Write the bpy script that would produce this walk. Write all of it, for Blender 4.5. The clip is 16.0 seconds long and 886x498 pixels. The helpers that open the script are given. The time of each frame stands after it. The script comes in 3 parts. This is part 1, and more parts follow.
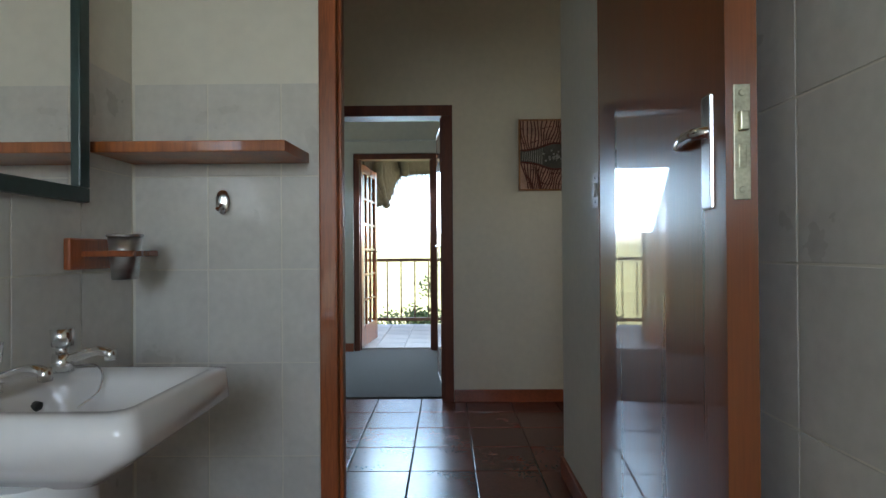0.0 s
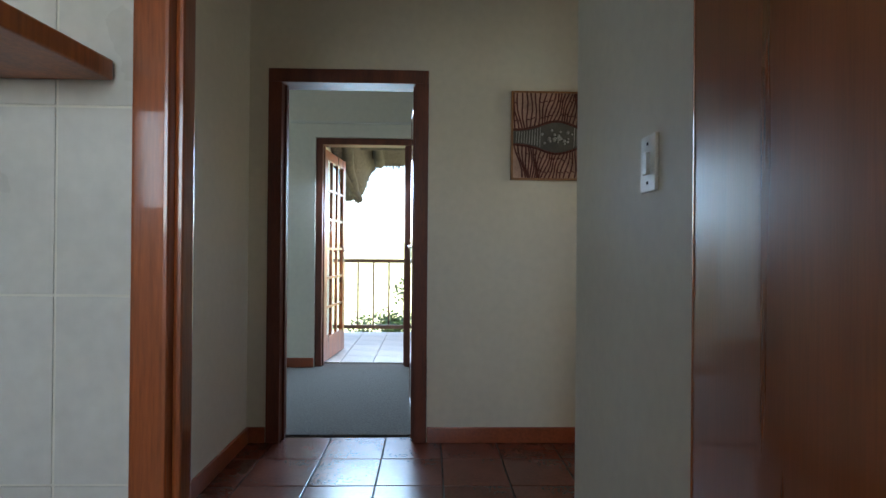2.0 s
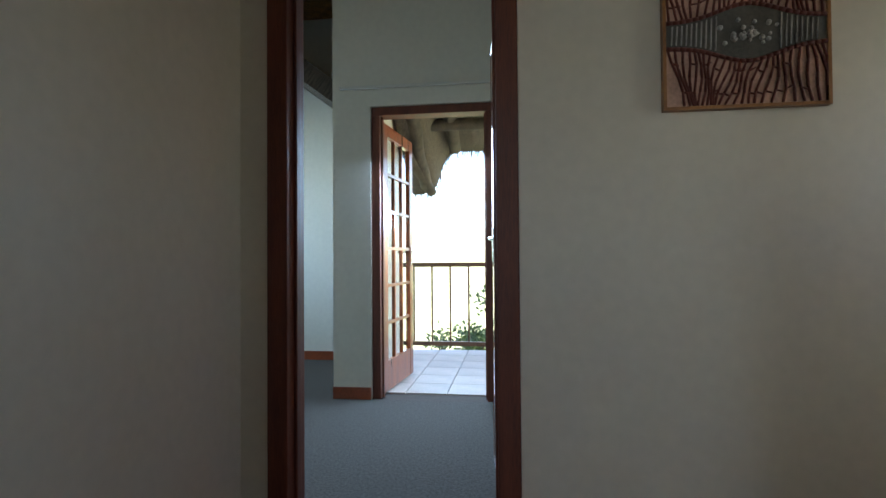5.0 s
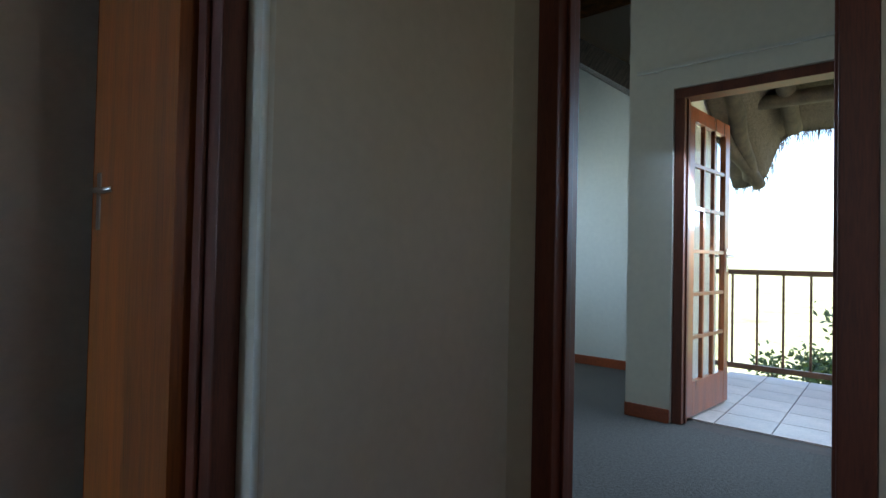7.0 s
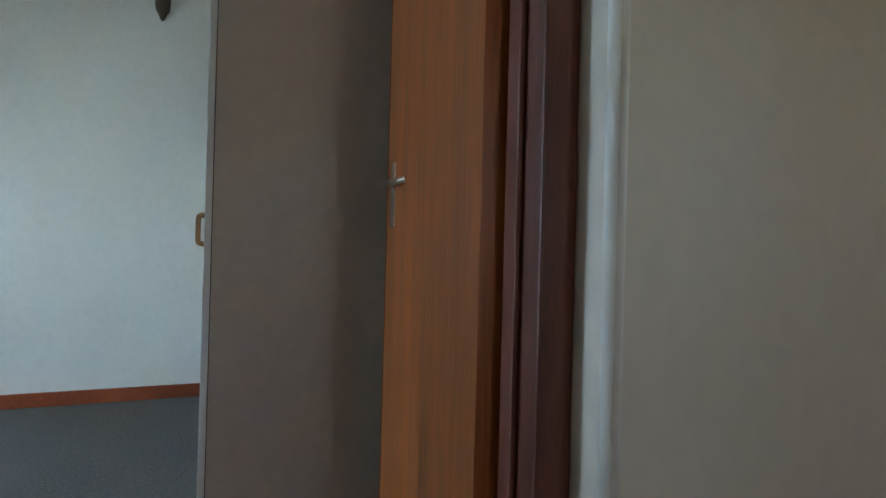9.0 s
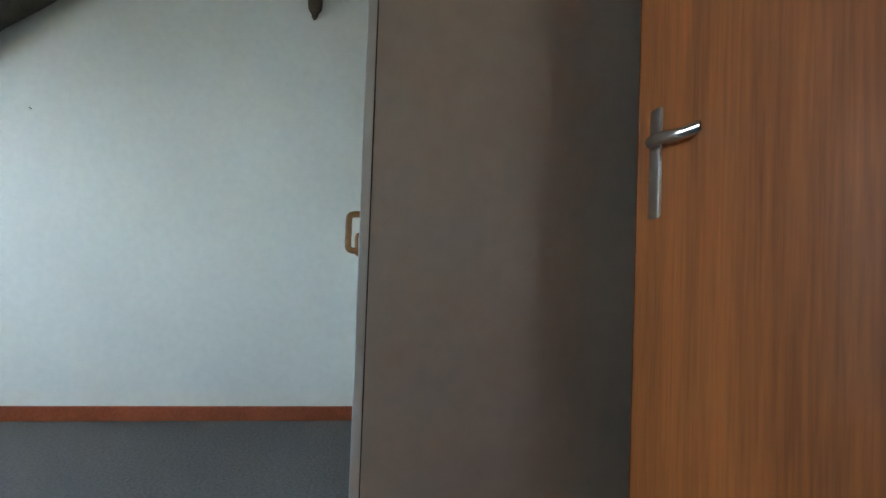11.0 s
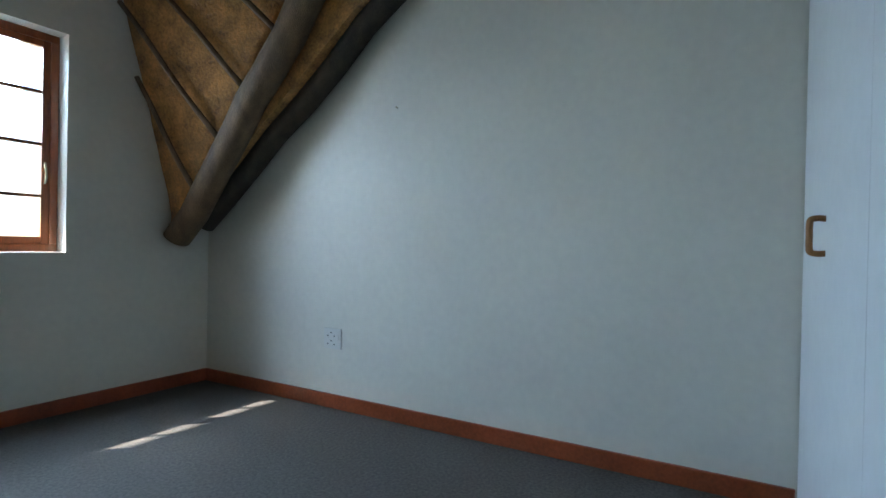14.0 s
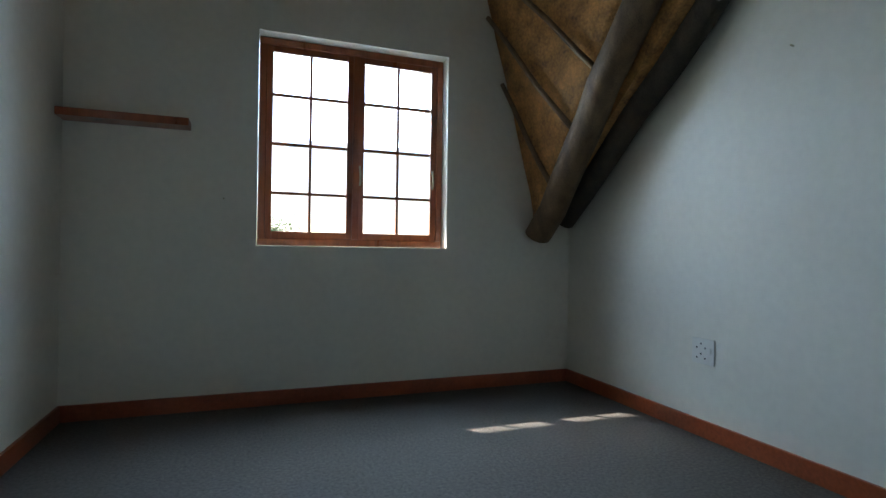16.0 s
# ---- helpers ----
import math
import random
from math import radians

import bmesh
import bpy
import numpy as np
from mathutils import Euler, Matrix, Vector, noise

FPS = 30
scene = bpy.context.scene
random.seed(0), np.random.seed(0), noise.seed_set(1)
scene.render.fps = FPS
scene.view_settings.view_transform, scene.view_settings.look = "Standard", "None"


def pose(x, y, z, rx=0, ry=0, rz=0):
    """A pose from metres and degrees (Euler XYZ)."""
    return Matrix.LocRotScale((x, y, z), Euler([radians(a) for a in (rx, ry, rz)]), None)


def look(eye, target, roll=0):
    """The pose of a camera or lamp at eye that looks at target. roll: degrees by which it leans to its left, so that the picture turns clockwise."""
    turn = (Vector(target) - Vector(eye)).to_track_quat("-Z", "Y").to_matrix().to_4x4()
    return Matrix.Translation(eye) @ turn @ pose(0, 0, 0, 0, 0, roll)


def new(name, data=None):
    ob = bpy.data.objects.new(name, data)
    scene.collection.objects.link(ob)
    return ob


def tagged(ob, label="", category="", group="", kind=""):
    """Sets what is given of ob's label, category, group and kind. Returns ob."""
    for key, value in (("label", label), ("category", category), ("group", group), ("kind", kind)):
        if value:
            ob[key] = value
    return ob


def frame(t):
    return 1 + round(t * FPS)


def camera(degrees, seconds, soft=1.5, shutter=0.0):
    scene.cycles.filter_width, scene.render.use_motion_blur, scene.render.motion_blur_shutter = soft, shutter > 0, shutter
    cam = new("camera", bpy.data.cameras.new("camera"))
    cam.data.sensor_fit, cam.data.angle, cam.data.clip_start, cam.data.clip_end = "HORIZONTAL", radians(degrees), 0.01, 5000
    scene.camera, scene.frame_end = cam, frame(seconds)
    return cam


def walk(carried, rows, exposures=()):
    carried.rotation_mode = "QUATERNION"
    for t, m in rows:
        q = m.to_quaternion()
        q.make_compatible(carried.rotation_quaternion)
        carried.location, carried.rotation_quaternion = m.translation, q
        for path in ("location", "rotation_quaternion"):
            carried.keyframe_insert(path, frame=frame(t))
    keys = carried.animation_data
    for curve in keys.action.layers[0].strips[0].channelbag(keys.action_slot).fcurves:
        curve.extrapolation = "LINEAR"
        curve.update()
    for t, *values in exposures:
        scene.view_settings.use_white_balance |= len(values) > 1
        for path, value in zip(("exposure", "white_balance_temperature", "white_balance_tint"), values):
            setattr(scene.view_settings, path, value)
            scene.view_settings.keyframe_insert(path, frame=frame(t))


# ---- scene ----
cam = camera(80.0, 16.0)
PATH = [
    (0, (0.306, 0.298, 1.042), (0.291, 2.298, 1.052), -0.4),
    (0.5, (0.354, 0.456, 1.046), (0.356, 2.456, 1.054), -0.4),
    (1, (0.364, 0.618, 1.034), (0.375, 2.618, 1.041), -0.3),
    (1.5, (0.346, 0.82, 1.056), (0.371, 2.819, 1.064), -0.1),
    (2, (0.358, 1.035, 1.062), (0.41, 3.035, 1.069), 0.5),
    (2.5, (0.394, 1.249, 1.063), (0.456, 3.248, 1.075), -0.0),
    (3, (0.379, 1.47, 1.077), (0.45, 3.469, 1.087), 0.2),
    (5.3, (0.32, 2.275, 0.988), (-0.1, 4.229, 1.032), -0.1),
    (5.5, (0.311, 2.321, 0.986), (-0.228, 4.247, 1.031), 0.2),
    (6, (0.302, 2.368, 0.986), (-0.518, 4.192, 1.031), 0.6),
    (6.5, (0.287, 2.39, 0.98), (-0.767, 4.088, 1.028), 0.8),
    (7, (0.375, 2.427, 0.989), (-0.925, 3.946, 1.026), 1.2),
    (7.5, (0.293, 2.47, 0.992), (-1.176, 3.826, 1.024), 1.3),
    (8, (0.143, 2.502, 0.993), (-1.482, 3.667, 1.016), 1.5),
    (8.5, (0.015, 2.532, 0.998), (-1.734, 3.503, 1.003), 1.3),
    (9, (-0.082, 2.566, 0.994), (-1.943, 3.301, 1.003), 1.5),
    (9.5, (-0.225, 2.557, 0.996), (-2.157, 3.074, 0.991), 1.5),
    (11.8, (-0.88, 2.493, 0.963), (-2.869, 2.683, 1.03), 2.1),
    (12, (-0.945, 2.483, 0.964), (-2.937, 2.648, 1.031), 2.1),
    (12.5, (-1.043, 2.457, 0.958), (-3.041, 2.449, 1.049), 2.5),
    (13, (-1.154, 2.425, 0.976), (-3.121, 2.064, 1.001), 1.1),
    (13.5, (-1.342, 2.336, 1.008), (-3.213, 1.63, 0.992), 1.0),
    (14, (-1.451, 2.261, 0.999), (-3.187, 1.268, 0.986), 1.2),
    (14.5, (-1.552, 2.187, 0.977), (-3.086, 0.904, 0.962), 0.8),
    (15, (-1.657, 2.134, 0.946), (-2.875, 0.548, 0.936), 0.5),
    (15.5, (-1.73, 2.111, 0.924), (-2.663, 0.341, 0.921), 0.6),
    (16, (-1.794, 2.099, 0.894), (-2.485, 0.222, 0.904), 0.8),
]
walk(cam, [(t, look(eye, target, roll)) for t, eye, target, roll in PATH], exposures=[(0, 2.3, 6350, 10), (1.5, 2.5, 6250, 10), (3, 2.95, 6100, 10), (5.5, 2.3, 6000, 10), (7, 2.0, 5950, 10), (8, 2.35, 6050, 10), (9, 3.0, 6250, 10), (12, 3.15, 6500, 10), (13.25, 2.72, 6000, 10), (14.5, 2.2, 6000, 10), (16, 1.95, 6300, 10)])

# ---- world, sun, window light ----
SUN_WAY = Vector((0.87, -0.83, 1.03)).normalized()
world = bpy.data.worlds.new("sky")
scene.world = world
world.use_nodes = True
wn = world.node_tree.nodes
sky = wn.new("ShaderNodeTexSky")
sky.sky_type, sky.sun_disc = "NISHITA", False
sky.sun_elevation, sky.sun_rotation = math.asin(SUN_WAY.z), math.atan2(SUN_WAY.x, SUN_WAY.y)
wn["Background"].inputs["Strength"].default_value = 0.15
world.node_tree.links.new(sky.outputs[0], wn["Background"].inputs["Color"])
sun = new("sun", bpy.data.lights.new("sun", "SUN"))
sun.data.energy, sun.data.angle, sun.data.color = 5.0, radians(0.5), (1.0, 0.95, 0.86)
sun.matrix_world = look(SUN_WAY * 20, (0, 0, 0))


def window_light(eye, target, w, h, watts, colour=(0.53, 0.76, 1.0)):
    d = bpy.data.lights.new("window_light", "AREA")
    d.shape, d.size, d.size_y, d.energy, d.color = "RECTANGLE", w, h, watts, colour
    ob = new("window_light", d)
    ob.matrix_world = look(eye, target)
    return ob


window_light((-2.42, -1.72, 2.2), (-2.4, 1.6, 0.3), 1.3, 1.1, 30)
window_light((0.1, -1.28, 1.6), (-0.7, 1.6, 1.2), 0.8, 0.8, 3.0, (0.75, 0.88, 1.0))
window_light((-2.68, 6.2, 1.5), (0, 6.0, 0.4), 0.85, 1.0, 4)
# Lamp in the added, unseen landing opening; brightens the corridor from the right.
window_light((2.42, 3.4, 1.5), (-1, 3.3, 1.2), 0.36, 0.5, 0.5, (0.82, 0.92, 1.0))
window_light((-0.22, 6.03, 1.55), (-0.22, 4.6, 0.0), 0.72, 0.9, 8)


# ---- materials ----
def material(name, colour, rough=0.6, vary=0.12, scale=4.0, fine=90.0, bump=0.1, metal=0.0, stretch=(1, 1, 1), per_piece=0.0, coat=0.0, dark=None):
    m = bpy.data.materials.new(name)
    m.use_nodes = True
    n, link = m.node_tree.nodes, m.node_tree.links.new
    b = n["Principled BSDF"]
    b.inputs["Roughness"].default_value, b.inputs["Metallic"].default_value = rough, metal
    b.inputs["Coat Weight"].default_value, b.inputs["Coat Roughness"].default_value = coat, 0.06
    co, mp = n.new("ShaderNodeTexCoord"), n.new("ShaderNodeMapping")
    mp.inputs["Scale"].default_value = stretch
    link(co.outputs["Object"], mp.inputs["Vector"])
    big, small = n.new("ShaderNodeTexNoise"), n.new("ShaderNodeTexNoise")
    big.inputs["Scale"].default_value, small.inputs["Scale"].default_value = scale, fine
    big.inputs["Detail"].default_value, small.inputs["Detail"].default_value = 5, 3
    for t in (big, small):
        link(mp.outputs[0], t.inputs["Vector"])
    ramp = n.new("ShaderNodeValToRGB")
    d = dark or [c * (1 - 2.4 * vary) for c in colour]
    ramp.color_ramp.elements[0].position, ramp.color_ramp.elements[1].position = 0.3, 0.7
    ramp.color_ramp.elements[0].color = (*[max(c, 0) for c in d], 1)
    ramp.color_ramp.elements[1].color = (*[min(c * (1 + vary), 1) for c in colour], 1)
    mix = n.new("ShaderNodeMix")
    mix.inputs[0].default_value = 0.4
    link(big.outputs[0], mix.inputs[2]), link(small.outputs[0], mix.inputs[3])
    link(mix.outputs[0], ramp.inputs[0])
    out = ramp.outputs[0]
    if per_piece:
        info, hsv, add = n.new("ShaderNodeObjectInfo"), n.new("ShaderNodeHueSaturation"), n.new("ShaderNodeMapRange")
        add.inputs["To Min"].default_value, add.inputs["To Max"].default_value = 1 - per_piece, 1 + per_piece
        link(info.outputs["Random"], add.inputs["Value"]), link(add.outputs[0], hsv.inputs["Value"]), link(out, hsv.inputs["Color"])
        out = hsv.outputs[0]
    link(out, b.inputs["Base Color"])
    rr = n.new("ShaderNodeMapRange")
    rr.inputs["To Min"].default_value, rr.inputs["To Max"].default_value = max(rough - 0.08, 0.03), min(rough + 0.08, 1)
    link(big.outputs[0], rr.inputs["Value"]), link(rr.outputs[0], b.inputs["Roughness"])
    if bump:
        bp = n.new("ShaderNodeBump")
        bp.inputs["Strength"].default_value, bp.inputs["Distance"].default_value = bump, 0.01
        link(mix.outputs[0], bp.inputs["Height"]), link(bp.outputs[0], b.inputs["Normal"])
    return m


PLASTER = material("cream_plaster", (0.72, 0.69, 0.6), 0.55, 0.04, 1.3, 25, 0.06)
WARM = material("corridor_plaster", (0.68, 0.61, 0.49), 0.5, 0.04, 1.3, 25, 0.06)
WOOD = material("varnished_red_wood", (0.34, 0.085, 0.022), 0.3, 0.25, 3, 40, 0.06, stretch=(6, 6, 0.5), coat=0.5)
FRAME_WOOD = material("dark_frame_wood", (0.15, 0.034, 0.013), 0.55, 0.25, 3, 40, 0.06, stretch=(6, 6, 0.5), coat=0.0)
LEAF_WOOD = material("orange_veneer", (0.4, 0.11, 0.019), 0.4, 0.26, 1.6, 20, 0.02, stretch=(8, 8, 0.4), coat=0.3)
GLOSS_WOOD = material("gloss_veneer", (0.22, 0.058, 0.012), 0.3, 0.13, 1.6, 40, 0.035, stretch=(9, 9, 0.3), coat=1.0)
GLOSS_WOOD.node_tree.nodes["Principled BSDF"].inputs["Coat Roughness"].default_value = 0.03
SKIRT = material("skirting_wood", (0.33, 0.075, 0.025), 0.35, 0.2, 4, 60, 0.05, coat=0.3)
CARPET = material("grey_carpet", (0.112, 0.094, 0.079), 0.95, 0.3, 70, 260, 1.0)
TILE = material("terracotta_tile", (0.15, 0.038, 0.02), 0.25, 0.15, 5, 60, 0.05, per_piece=0.14)
OUT_TILE = material("balcony_tile", (0.6, 0.5, 0.43), 0.5, 0.12, 5, 60, 0.08, per_piece=0.08)
GROUT = material("dark_grout", (0.1, 0.075, 0.06), 0.9, 0.15, 20, 150, 0.3)
WALL_TILE = material("pale_wall_tile", (0.62, 0.6, 0.55), 0.3, 0.06, 6, 40, 0.04, per_piece=0.025)
TILE_GROUT = material("wall_grout", (0.7, 0.69, 0.66), 0.8, 0.08, 20, 150, 0.2)
CERAMIC = material("white_ceramic", (0.82, 0.81, 0.79), 0.12, 0.02, 3, 30, 0, coat=0.5)
STEEL = material("brushed_steel", (0.6, 0.6, 0.6), 0.34, 0.1, 6, 90, 0.02, metal=1, stretch=(1, 1, 12))
CHROME = material("chrome", (0.85, 0.85, 0.85), 0.18, 0.04, 6, 60, 0, metal=1)
BRASS = material("aged_lock_metal", (0.5, 0.47, 0.33), 0.35, 0.2, 30, 200, 0.05, metal=1)
GREEN = material("dark_green_paint", (0.02, 0.05, 0.045), 0.35, 0.2, 8, 80, 0.05)
WHITE = material("white_plastic", (0.68, 0.67, 0.62), 0.35, 0.03, 8, 60, 0)
DARK = material("dark_hole", (0.02, 0.02, 0.02), 0.6, 0.1, 8, 60, 0)
CUPBOARD = material("white_melamine", (0.74, 0.74, 0.72), 0.4, 0.03, 1.5, 20, 0.02)
# White wardrobe board on its shaded side; the shade is mixed into the colour.
SHADED_PANEL = material("shaded_white_board", (0.56, 0.49, 0.425), 0.5, 0.06, 1.5, 30, 0.04)
PINE = material("pine_handle", (0.34, 0.145, 0.04), 0.4, 0.2, 8, 60, 0.05, stretch=(4, 4, 1))
POLE = material("gum_pole", (0.19, 0.115, 0.055), 0.7, 0.3, 3, 40, 0.5, stretch=(5, 5, 1))
# Darker copy of the gum pole; shade under the roof is put into its colour.
SHADED_POLE = material("shaded_pole", (0.07, 0.052, 0.035), 0.8, 0.3, 3, 40, 0.5, stretch=(5, 5, 1))
THATCH = material("thatch_reed", (0.48, 0.23, 0.065), 0.85, 0.4, 10, 60, 1.0, stretch=(1, 1, 1), dark=(0.1, 0.05, 0.02))
# Weathered thatch, its colour also darkened for the shade under the balcony roof.
SHADED_THATCH = material("weathered_shaded_thatch", (0.12, 0.093, 0.07), 0.9, 0.35, 12, 70, 1.0, stretch=(8, 8, 1))
RAIL = material("brown_rail_paint", (0.12, 0.06, 0.03), 0.45, 0.2, 10, 80, 0.1)
GRASS = material("veld_grass", (0.38, 0.38, 0.18), 0.95, 0.3, 0.3, 6, 0.4)
LEAFG = material("shrub_leaf", (0.07, 0.12, 0.025), 0.55, 0.3, 4, 30, 0.1)
BARK = material("bark", (0.12, 0.08, 0.05), 0.9, 0.3, 8, 60, 0.5)
CANVAS = material("picture_clay", (0.6, 0.36, 0.26), 0.7, 0.2, 12, 90, 0.2)
INK = material("picture_dark_lines", (0.13, 0.025, 0.012), 0.7, 0.2, 12, 90, 0.2)
BEAD = material("picture_pale_beads", (0.45, 0.42, 0.38), 0.6, 0.2, 12, 90, 0.2)
TEAL = material("picture_grey_band", (0.1, 0.09, 0.07), 0.7, 0.2, 12, 90, 0.2)

MIRROR = material("mirror_silver", (0.9, 0.9, 0.9), 0.02, 0.0, 1, 5, 0, metal=1)
MIRROR.node_tree.nodes["Principled BSDF"].inputs["Roughness"].default_value = 0.02
for l in list(MIRROR.node_tree.links):
    if l.to_socket.name == "Roughness":
        MIRROR.node_tree.links.remove(l)
GLASS = bpy.data.materials.new("clear_glass")
GLASS.use_nodes = True
gb = GLASS.node_tree.nodes["Principled BSDF"]
gb.inputs["Transmission Weight"].default_value, gb.inputs["Roughness"].default_value, gb.inputs["IOR"].default_value = 1.0, 0.0, 1.1


# ---- builders ----
def add_box(bm, lo, hi, bevel=0.0):
    r = bmesh.ops.create_cube(bm, size=1)
    c, s = [(a + b) / 2 for a, b in zip(lo, hi)], [b - a for a, b in zip(lo, hi)]
    for v in r["verts"]:
        v.co = Vector((v.co.x * s[0] + c[0], v.co.y * s[1] + c[1], v.co.z * s[2] + c[2]))
    if bevel:
        edges = list({e for v in r["verts"] for e in v.link_edges})
        bmesh.ops.bevel(bm, geom=edges, offset=bevel, segments=2, affect="EDGES", profile=0.6)


def add_tube(bm, a, b, r0, r1, sides=14, wobble=0.0, rings=1):
    a, b = Vector(a), Vector(b)
    q = (b - a).to_track_quat("Z", "Y")
    loops = []
    for i in range(rings + 1):
        f = i / rings
        p, r = a.lerp(b, f), r0 + (r1 - r0) * f
        off = noise.noise_vector(p * 2.3) * wobble
        loops.append([bm.verts.new(p + off + q @ Vector((r * math.cos(k * math.tau / sides), r * math.sin(k * math.tau / sides), 0))) for k in range(sides)])
    for u, v in zip(loops, loops[1:]):
        for k in range(sides):
            bm.faces.new((u[k], u[(k + 1) % sides], v[(k + 1) % sides], v[k])).smooth = True
    bm.faces.new(loops[0][::-1]), bm.faces.new(loops[-1])


def finish(name, bm, mat, parent=None, smooth=False):
    bmesh.ops.recalc_face_normals(bm, faces=bm.faces)
    me = bpy.data.meshes.new(name)
    bm.to_mesh(me), bm.free()
    me.materials.append(mat)
    if smooth:
        for p in me.polygons:
            p.use_smooth = True
    ob = new(name, me)
    ob.parent = parent
    return ob


def box(name, lo, hi, mat, parent=None, bevel=0.0):
    bm = bmesh.new()
    add_box(bm, lo, hi, bevel)
    return finish(name, bm, mat, parent)


def boxes(name, parts, mat, parent=None, bevel=0.0):
    bm = bmesh.new()
    for lo, hi in parts:
        add_box(bm, lo, hi, bevel)
    return finish(name, bm, mat, parent)


def tube(name, a, b, r, mat, parent=None, r1=None, sides=14, wobble=0.0, rings=1):
    bm = bmesh.new()
    add_tube(bm, a, b, r, r if r1 is None else r1, sides, wobble, rings)
    return finish(name, bm, mat, parent)


def bent(name, pts, r, mat, parent=None, cyclic=False):
    c = bpy.data.curves.new(name, "CURVE")
    c.dimensions, c.bevel_depth, c.bevel_resolution, c.use_fill_caps = "3D", r, 3, True
    s = c.splines.new("BEZIER")
    s.bezier_points.add(len(pts) - 1)
    for p, co in zip(s.bezier_points, pts):
        p.co, p.handle_left_type, p.handle_right_type = co, "AUTO", "AUTO"
    tmp = bpy.data.objects.new("tmp", c)
    me = bpy.data.meshes.new_from_object(tmp)
    me.name = name
    bpy.data.objects.remove(tmp)
    me.materials.append(mat)
    for p in me.polygons:
        p.use_smooth = True
    ob = new(name, me)
    ob.parent = parent
    return ob


def thing(name, label, category, group="", kind="", at=(0, 0, 0)):
    ob = new(name)
    ob.location = at
    return tagged(ob, label, category, group, kind)


def struct(ob, label="", category=""):
    return tagged(ob, label, category, "", "structure")


# ---- structure ----
H = 3.4
struct(box("floor", (-4.4, -1.6, -0.3), (2.6, 6.05, -0.012), GROUT), "dark mortar bed under tiles and carpet", "floor")
struct(boxes("carpet", [((-3.91, -1.09, -0.01), (-0.78, 4.1, 0.0)), ((-2.6, 4.09, -0.01), (2.3, 5.86, 0.0)), ((-2.6, 5.86, -0.01), (-0.96, 7.24, 0.0))], CARPET), "grey looped wall to wall carpet", "carpet")
struct(box("floor_alcove", (-2.8, 6.05, -0.3), (-0.96, 7.5, -0.012), GROUT), "floor slab under the bedroom alcove", "floor")
struct(boxes("ceiling", [((-4.4, -1.6, H), (2.6, 5.86, H + 0.1)), ((-2.8, 5.862, H + 0.001), (-0.8, 7.44, H + 0.1))], THATCH), "brown thatch ceiling above the rooms", "ceiling")
# bathroom and corridor
struct(boxes("wall_bath_north", [((-0.8, 1.78, 0), (-0.05, 1.85, H)), ((0.815, 1.78, 0), (0.84, 1.83, H)), ((-0.05, 1.78, 2.08), (0.815, 1.83, H))], PLASTER), "cream plaster wall above pale tiles", "wall")
struct(boxes("wall_bath_west", [((-0.885, -1.3, 0), (-0.58, 1.78, H))], PLASTER), "cream plaster wall above pale tiles", "wall")
struct(box("wall_east", (0.845, -1.3, 0), (1.05, 2.77, H), PLASTER), "pale cream plaster wall with light switch", "wall")
struct(boxes("wall_bath_south", [((-0.58, -1.5, 0), (-0.3, -1.3, H)), ((0.5, -1.5, 0), (0.84, -1.3, H)), ((-0.3, -1.5, 0), (0.5, -1.3, 1.2)), ((-0.3, -1.5, 2.0), (0.5, -1.3, H))], PLASTER), "cream plaster wall with a window", "wall")
struct(boxes("wall_corridor_north", [((-0.9, 3.97, 0), (-0.535, 4.1, H)), ((0.35, 3.97, 0), (2.4, 4.1, H)), ((-0.535, 3.97, 2.062), (0.35, 4.1, H))], WARM), "warm cream plaster wall around a doorway", "wall")
struct(boxes("wall_corridor_west", [((-0.89, 3.03, 0), (-0.64, 3.97, H)), ((-0.89, 1.85, 0), (-0.64, 2.13, H)), ((-0.89, 2.13, 2.08), (-0.64, 3.03, H))], WARM), "cream plaster wall with rounded doorway edge", "wall")
# The opening in this wall is unseen, added to let light into the corridor.
struct(boxes("wall_corridor_east", [((2.4, 2.5, 0), (2.6, 3.2, H)), ((2.4, 3.6, 0), (2.6, 4.1, H)), ((2.4, 3.2, 0), (2.6, 3.6, 1.25)), ((2.4, 3.2, 1.8), (2.6, 3.6, H))], WARM), "cream plaster wall with an unseen window opening added for light", "wall")
struct(box("wall_landing_south", (1.05, 2.57, 0), (2.4, 2.77, H), WARM), "cream plaster wall closing the landing", "wall")
# bedroom with the window
WX0, WX1, WZ0, WZ1 = -2.99, -1.835, 0.915, 2.15
struct(boxes("wall_bed_south", [((-4.1, -1.3, 0), (WX0, -1.09, H)), ((WX1, -1.3, 0), (-0.885, -1.09, H)), ((WX0, -1.3, 0), (WX1, -1.09, WZ0)), ((WX0, -1.3, WZ1), (WX1, -1.09, H))], PLASTER), "cream plaster wall around a small paned window", "wall")
struct(box("wall_bed_west", (-4.1, -1.09, 0), (-3.91, 4.1, H), PLASTER), "smooth cream plaster wall", "wall")
struct(box("wall_bed_north", (-3.91, 3.05, 0), (-0.892, 3.25, H), PLASTER), "cream plaster wall behind the wardrobe", "wall")
struct(box("wall_far_south", (-3.91, 3.97, 0), (-0.9, 4.1, H), PLASTER), "plaster wall closing the far bedroom", "wall")
struct(box("wall_bed_east", (-0.895, -1.09, 0), (-0.885, 1.97, H), PLASTER), "cream plaster wall", "wall")
